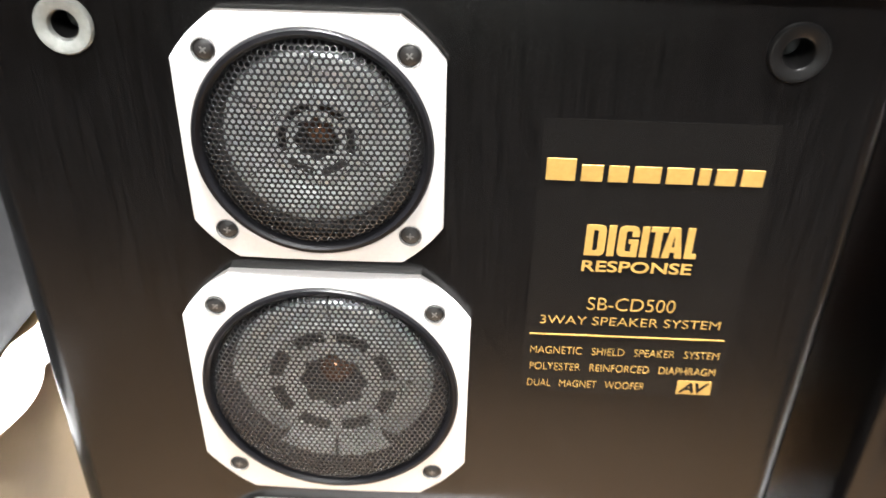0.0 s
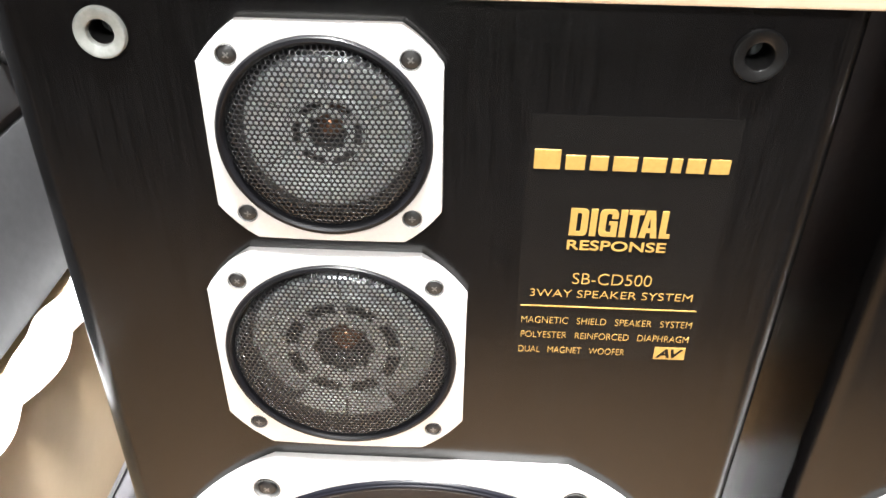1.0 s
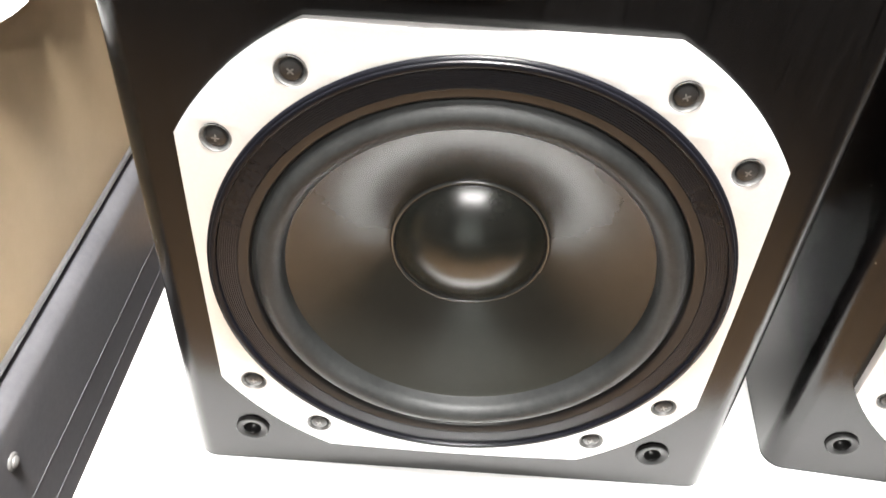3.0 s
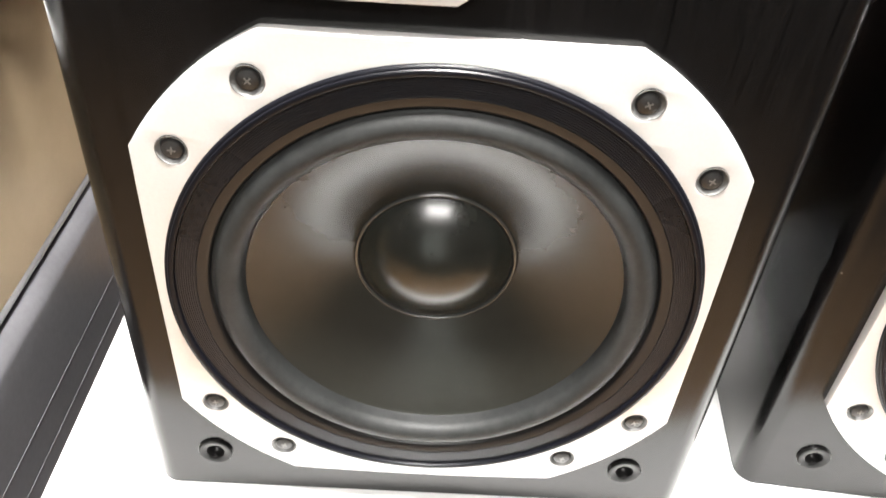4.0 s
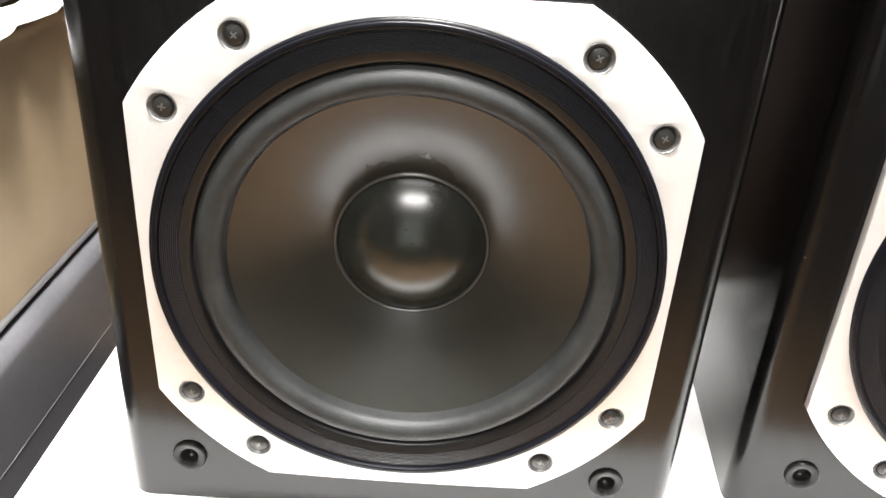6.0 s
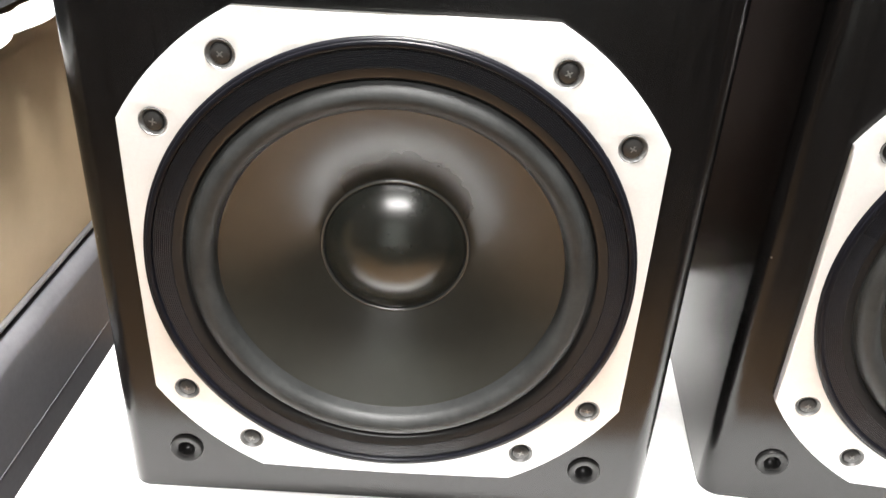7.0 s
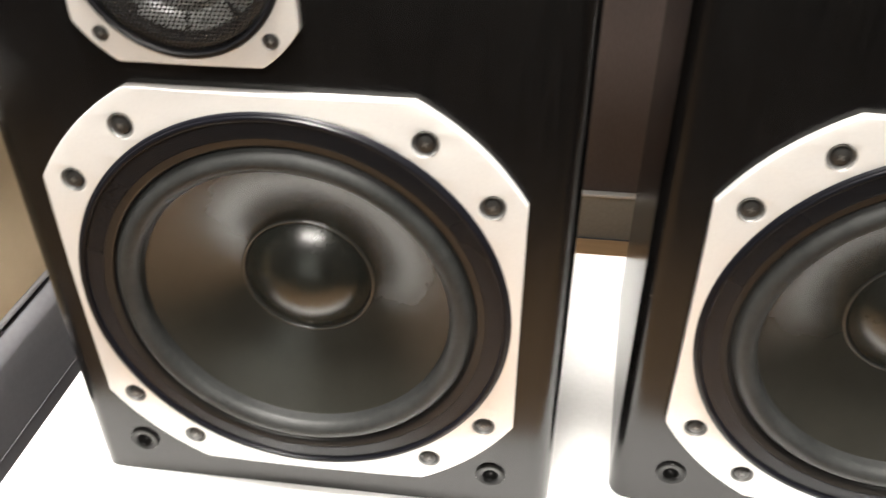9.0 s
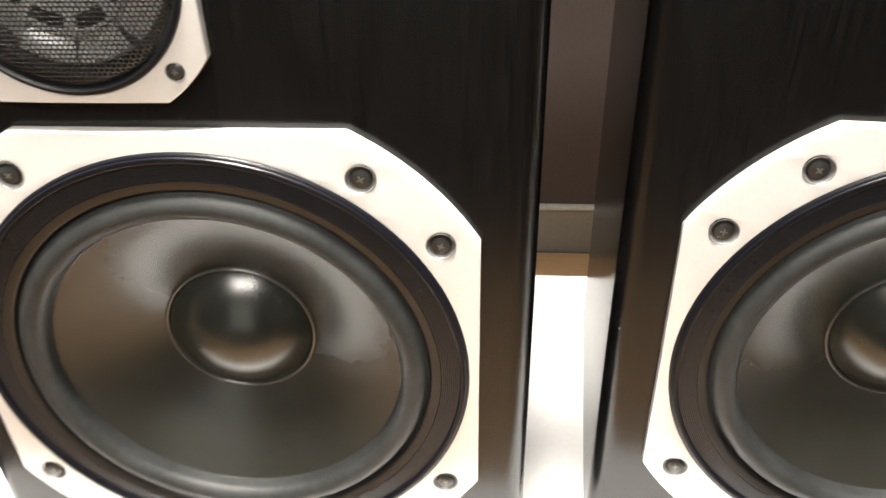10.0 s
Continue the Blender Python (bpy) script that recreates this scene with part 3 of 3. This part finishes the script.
def small_driver(parent, name, centre, half, straight, screw_at, ring, label, screw_me, dome_mat, diffuser):
    """A perforated-grille driver on a trimmed silver plate; ring is the grille's radius."""
    r = math.hypot(half, straight)
    holes = [circle(0, 0, ring + 0.0026, 72)] + [circle(sx * screw_at, sz * screw_at, 0.0036, 24) for sx in (-1, 1) for sz in (-1, 1)]
    plate = part(name, extruded(name, cut_circle(r, half, half, 10), holes, -0.0009, FACE + 0.0003, SILVER, 0.0005, (ring + 0.0026, CROWN)), None, parent, label, at=(centre[0], 0, centre[1]))
    part("rim", revolve([(ring + 0.0030, 0.004), (ring + 0.0028, -0.0010), (ring + 0.0022, -0.0019), (ring + 0.0010, -0.0021), (ring, -0.0014), (ring - 0.0006, 0.0000), (ring - 0.0008, 0.0035), (ring - 0.0006, 0.012)], 96), RIM_RUBBER, plate, "satin black rim")
    part("grille", perforated(ring - 0.0002, 0.00205, 0.00073, 0.0012), None, plate, "black perforated steel grille", at=(0, -0.0032, 0))
    s = ring / 0.0452
    n, hub_r, slot, plug_r, spokes = diffuser
    wins = [sector(slot[0] * s, slot[1] * s, (k + 0.5) * 360 / n + spokes - 0.37 * 360 / n, (k + 0.5) * 360 / n + spokes + 0.37 * 360 / n) for k in range(n)]
    hub = [((hub_r + 0.0009 * math.cos(8 * a)) * s * math.cos(a), (hub_r + 0.0009 * math.cos(8 * a)) * s * math.sin(a)) for a in (2 * math.pi * k / 64 for k in range(64))]
    plug = extruded("diffuser", circle(0, 0, plug_r * s, 64), wins + [hub], 0.0, 0.0012, DIFFUSER, 0.0002)
    for v in plug.vertices:
        v.co.y += 0.0050 + 0.0020 * s * (1 - math.hypot(v.co.x, v.co.z) / (plug_r * s))
    part("diffuser", plug, None, plate, "grey metallic diffuser with slots")
    # the outer dish: raised sectors, and on the larger driver two sunk ones that tilt away
    raised = [(0.0, 0.0052), (0.04, 0.0078), (0.15, 0.0082), (0.33, 0.0066), (0.50, 0.0052), (0.66, 0.0046), (0.87, 0.0046), (0.96, 0.0056), (1.0, 0.0080)]
    sunk = [(0.0, 0.0052), (0.04, 0.0080), (0.21, 0.0072), (0.52, 0.0086), (0.84, 0.0100), (0.96, 0.0108)]
    if n == 8:
        dishes = ((1.5, 89.4, raised), (90.6, 178.5, raised), (179.5, 233, sunk), (234, 269, raised), (271, 306, raised), (307, 360.5, sunk))
    else:
        dishes = tuple((60 * k + spokes + 0.5, 60 * k + spokes + 59.5, raised) for k in range(6))
    for a0, a1, dish in dishes:
        bm = bmesh.new()
        arcs = [[bm.verts.new((q * s * math.cos(a), y, q * s * math.sin(a))) for a in (radians(a0 + (a1 - a0) * i / 20) for i in range(21))] for q, y in ((plug_r + 0.0004 + (0.0387 - plug_r - 0.0004) * f, y) for f, y in dish)]
        for p, q in zip(arcs, arcs[1:]):
            for i in range(20):
                bm.faces.new((p[i], p[i + 1], q[i + 1], q[i]))
        part("diffuser_sector", bm, DIFFUSER, plate)
    part("basket", revolve([(ring - 0.0004, 0.0085), (0.041 * s, 0.0095), (0.035 * s, 0.0125), (0.0145 * s, 0.021), (0.0, 0.0215)], 64), DARK_PAPER, plate)
    part("dome", revolve([(0.0, 0.0095), (0.0030 * s, 0.0100), (0.0055 * s, 0.0120), (0.0070 * s, 0.0150), (0.0074 * s, 0.0200)], 40), dome_mat, plate)
    for sx in (-1, 1):
        for sz in (-1, 1):
            part("screw", screw_me, None, plate, "black cross-head screw", at=Matrix.Translation((sx * screw_at, -0.0006, sz * screw_at)) @ Matrix.Rotation(radians(40 * sx + 65 * sz), 4, "Y"))
    return plate


def woofer_driver(parent):
    hx, hz, r = 0.1212, 0.1245, 0.1418
    ang = (35.1, 55.3)
    spots = [(0.1276 * math.cos(radians(q * 90 + (a if q % 2 == 0 else 90 - a))), 0.1276 * math.sin(radians(q * 90 + (a if q % 2 == 0 else 90 - a)))) for q in range(4) for a in ang]
    holes = [circle(0, 0, 0.1160, 128)] + [circle(x, z, 0.0063, 32) for x, z in spots]
    plate = part("woofer", extruded("woofer", cut_circle(r, hx, hz, 16), holes, -0.0016, FACE + 0.0003, SILVER, 0.0006, (0.116, CROWN)), None, parent, "silver-framed woofer with a black cone", at=(WOOFER[0], 0, WOOFER[1]))
    part("gasket", revolve([(0.1170, 0.002), (0.1168, -0.0016), (0.1165, -0.0025), (0.1159, -0.0030), (0.1153, -0.0031), (0.1149, -0.0037), (0.1143, -0.0039), (0.1132, -0.0039), (0.1127, -0.0036), (0.1124, -0.0028), (0.1123, -0.0010)], 160), GLOSS_RUBBER, plate, "glossy black gasket ring")
    ribs = [(0.1126, -0.0016)]
    for k in range(9):
        rr = 0.1122 - k * 0.00095
        ribs += [(rr, -0.0020), (rr - 0.00062, -0.0020), (rr - 0.00074, -0.00175), (rr - 0.00084, -0.00175)]
    ribs += [(0.1036, -0.0018), (0.1034, -0.0010)]
    part("flange", revolve(ribs, 144), RIBBED, plate, "ribbed black flange")
    part("collar", revolve([(0.1037, -0.0014), (0.1033, -0.0019), (0.1020, -0.0017), (0.1000, -0.0013), (0.0990, -0.0010), (0.0984, -0.0004), (0.0980, 0.0008), (0.0976, 0.0016), (0.0970, 0.0030)], 128), COLLAR, plate, "smooth black collar")
    roll = [(0.0986, 0.0018), (0.0975, 0.0012), (0.0969, 0.0007)] + [(0.0905 + 0.0062 * math.cos(radians(a)), 0.0020 - 0.0062 * math.sin(radians(a))) for a in range(24, 181, 12)] + [(0.0841, 0.0048), (0.0838, 0.0066), (0.0830, 0.0085)]
    part("surround", revolve(roll, 128), SURROUND, plate, "grey rubber half-roll surround")
    cone = [(0.0845, 0.0058)] + [(0.0840 - 0.0460 * t, 0.0062 + 0.0460 * (0.395 * t + 0.130 * t * t)) for t in np.linspace(0, 1, 24)] + [(0.0370, 0.0345)]
    part("cone", revolve(cone, 128), CONE, plate, "smooth black cone")
    rr = 0.0364
    h = 0.0170
    big = (rr * rr + h * h) / (2 * h)
    cap = [(0, 0.0305 - h)] + [(q * rr, 0.0305 - h + big - math.sqrt(big * big - (q * rr) ** 2)) for q in np.linspace(0.06, 1, 20)] + [(0.0372, 0.0325)]
    part("dust_cap", revolve(cap, 96), DOME, plate, "glossy black dust cap")
    part("cap_ring", revolve([(0.0362, 0.0315)] + [(0.0374 + 0.0010 * math.cos(radians(a)), 0.0303 - 0.0011 * math.sin(radians(a))) for a in range(160, -1, -20)] + [(0.0389, 0.0325)], 96), CAP_RING, plate, "thin shiny ring")
    me = screw_mesh(0.0064, True)
    for k, (x, z) in enumerate(spots):
        part("screw", me, None, plate, "black cross-head screw in a steel cup", at=Matrix.Translation((x, -0.0009, z)) @ Matrix.Rotation(radians(37 * k), 4, "Y"))
    return plate


def block_word():
    """The heavy condensed word of the label, letter by letter; units are hundredths of its height."""
    loops = []

    def chamfered(x0, x1, z0, z1, right, left=0):
        return [(x0, z0 + left), (x0 + left, z0), (x1 - right, z0), (x1 - right * 0.3, z0 + right * 0.3), (x1, z0 + right), (x1, z1 - right), (x1 - right * 0.3, z1 - right * 0.3), (x1 - right, z1), (x0 + left, z1), (x0, z1 - left)]

    loops += [chamfered(0, 64, 0, 100, 16), chamfered(24, 40, 16, 84, 5)]
    for x in (72, 177):
        loops.append([(x, 0), (x + 23, 0), (x + 23, 100), (x, 100)])
    loops.append([(104, 16), (109, 5), (120, 0), (169, 0), (169, 56), (139, 56), (139, 43), (147, 43), (147, 16), (133, 16), (128, 21), (128, 79), (133, 84), (147, 84), (147, 66), (169, 66), (169, 84), (164, 95), (153, 100), (120, 100), (109, 95), (104, 84)])
    loops.append([(219, 0), (242, 0), (242, 84), (258, 84), (258, 100), (205, 100), (205, 84), (219, 84)])
    loops += [[(249, 0), (272, 0), (274, 19), (289, 19), (291, 0), (314, 0), (296, 100), (266, 100)], [(276, 35), (287, 35), (281.5, 76)]]
    loops.append([(321, 0), (359, 0), (359, 16), (344, 16), (344, 100), (321, 100)])
    return loops


def label_plate(parent, shift):
    y = FACE
    film = part("label_panel", box(0.0385, 0.1115, y - 0.00018, y + 0.001, 0.3408, 0.4507), LABEL_FILM, parent, "dark label panel with gold lettering", at=(shift, 0, -0.0011))
    y -= 0.0004
    # the maker's mark, as plain gold shapes
    rises = (0.4385, 0.4365, 0.4365, 0.4365, 0.4365, 0.4365, 0.4365, 0.4365)
    ends = (0.0405, 0.0517, 0.0604, 0.0685, 0.0788, 0.0890, 0.0944, 0.1025, 0.1113)
    for x0, x1, z1 in zip(ends, ends[1:], rises):
        part("mark_bar", box(x0, x1 - 0.0018, y - 0.0001, y + 0.0003, 0.4297, z1 - 0.0010, 0.0001, 1), GOLD, film, "plain gold bar of the maker's mark")
    for text, x0, x1, z0, z1, shear, weight, space in (
        ("RESPONSE", 0.0555, 0.0926, 0.3955, 0.3999, 0.0, 0.012, 1.0),
        ("SB-CD500", 0.0592, 0.0898, 0.3795, 0.3847, 0.0, -0.014, 1.0),
        ("3WAY SPEAKER SYSTEM", 0.0432, 0.1068, 0.3729, 0.3764, 0.0, -0.016, 1.0),
        ("MAGNETIC   SHIELD   SPEAKER   SYSTEM", 0.0408, 0.1090, 0.3594, 0.3626, 0.0, -0.020, 1.0),
        ("POLYESTER   REINFORCED   DIAPHRAGM", 0.0411, 0.1090, 0.3518, 0.3550, 0.0, -0.020, 1.0),
        ("DUAL   MAGNET   WOOFER", 0.0407, 0.0842, 0.3439, 0.3471, 0.0, -0.020, 1.0),
    ):
        part("lettering", lettering(text, x0, x1, z0, z1, y, shear, weight, space), None, film, "gold printed lettering")
    word = [[(0.0557 + 0.0374 * x / 359, 0.4020 + 0.0118 * z / 100) for x, z in loop] for loop in block_word()]
    part("lettering", extruded("lettering", word[0], word[1:], y - 0.0001, y + 0.0002, GOLD), None, film, "heavy gold printed lettering")
    part("rule_line", box(0.0400, 0.1095, y - 0.0001, y + 0.0003, 0.3679, 0.36835), GOLD, film, "gold printed line")
    badge = bmesh.new()
    lo = [badge.verts.new((x, y, z)) for x, z in ((0.0963, 0.3426), (0.1090, 0.3426), (0.1087, 0.3490), (0.0963, 0.3490))]
    hi = [badge.verts.new((v.co.x, y + 0.0003, v.co.z)) for v in lo]
    badge.faces.new(lo)
    for k in range(4):
        badge.faces.new((lo[k], hi[k], hi[(k + 1) % 4], lo[(k + 1) % 4]))
    part("badge", badge, GOLD, film, "gold badge")
    part("lettering", lettering("AV", 0.0970, 0.1080, 0.3434, 0.3482, y - 0.00005, 0.25, 0.03, 0.8, LABEL_FILM), None, film, "dark slanted lettering")
    return film


def socket_mesh(deep):
    ring = [(0.0090, 0.0006), (0.0089, -0.0012), (0.0085, -0.0018), (0.0079, -0.0019), (0.0074, -0.0018), (0.0054, -0.0015), (0.0048, -0.0011), (0.0044, 0.0008)]
    return ring + ([(0.0042, 0.0110), (0.0, 0.0125)] if deep else [(0.0042, 0.0016), (0.0033, 0.0034), (0.0018, 0.0044), (0.0, 0.0047)])


def loudspeaker(at, side):
    t = thing("loudspeaker", "black ash three-way loudspeaker with silver driver frames", "loudspeaker", at, "pair of loudspeakers")
    part("cabinet", cabinet_mesh(side), None, t, "black ash vinyl cabinet")
    woofer_driver(t)
    me = screw_mesh(0.0037, False)
    small_driver(t, "midrange", sided(MID, side), 0.0514, 0.0335, 0.0386, 0.0452, "silver-framed midrange driver behind a grille", me, COPPER_DOME, (8, 0.0125, (0.0190, 0.0245), 0.0262, 0))
    small_driver(t, "tweeter", sided(TWEETER, side), 0.0412, 0.0275, 0.0304, 0.0352, "silver-framed tweeter behind a grille", me, COPPER_DOME, (6, 0.0090, (0.0125, 0.0160), 0.0180, 30))
    label_plate(t, 0.0 if side > 0 else -0.150)
    for k, (x, z) in enumerate(SOCKETS):
        mat = GREY_PLASTIC if k == 0 and side > 0 else BLACK_PLASTIC
        part("grille_socket", revolve(socket_mesh(k < 2), 40, slots=[0] * 7 + [1] * 4), [mat, BLACK_PLASTIC], t, "worn pale grey socket" if k == 0 and side > 0 else "black plastic socket", at=(x, FACE, z))
    return t


loudspeaker(Matrix.Translation((0, 0, 0)), 1)
loudspeaker(Matrix.Translation((0.3290, 0.0055, 0)) @ Matrix.Rotation(radians(-5.0), 4, "Z"), -1)

# a batten across both cabinets
tagged(part("batten", box(-0.137, 0.470, 0.0005, 0.075, TALL + 0.0003, TALL + 0.0175, 0.0012), PALE_WOOD), "pale wooden batten laid across both loudspeakers", "batten")
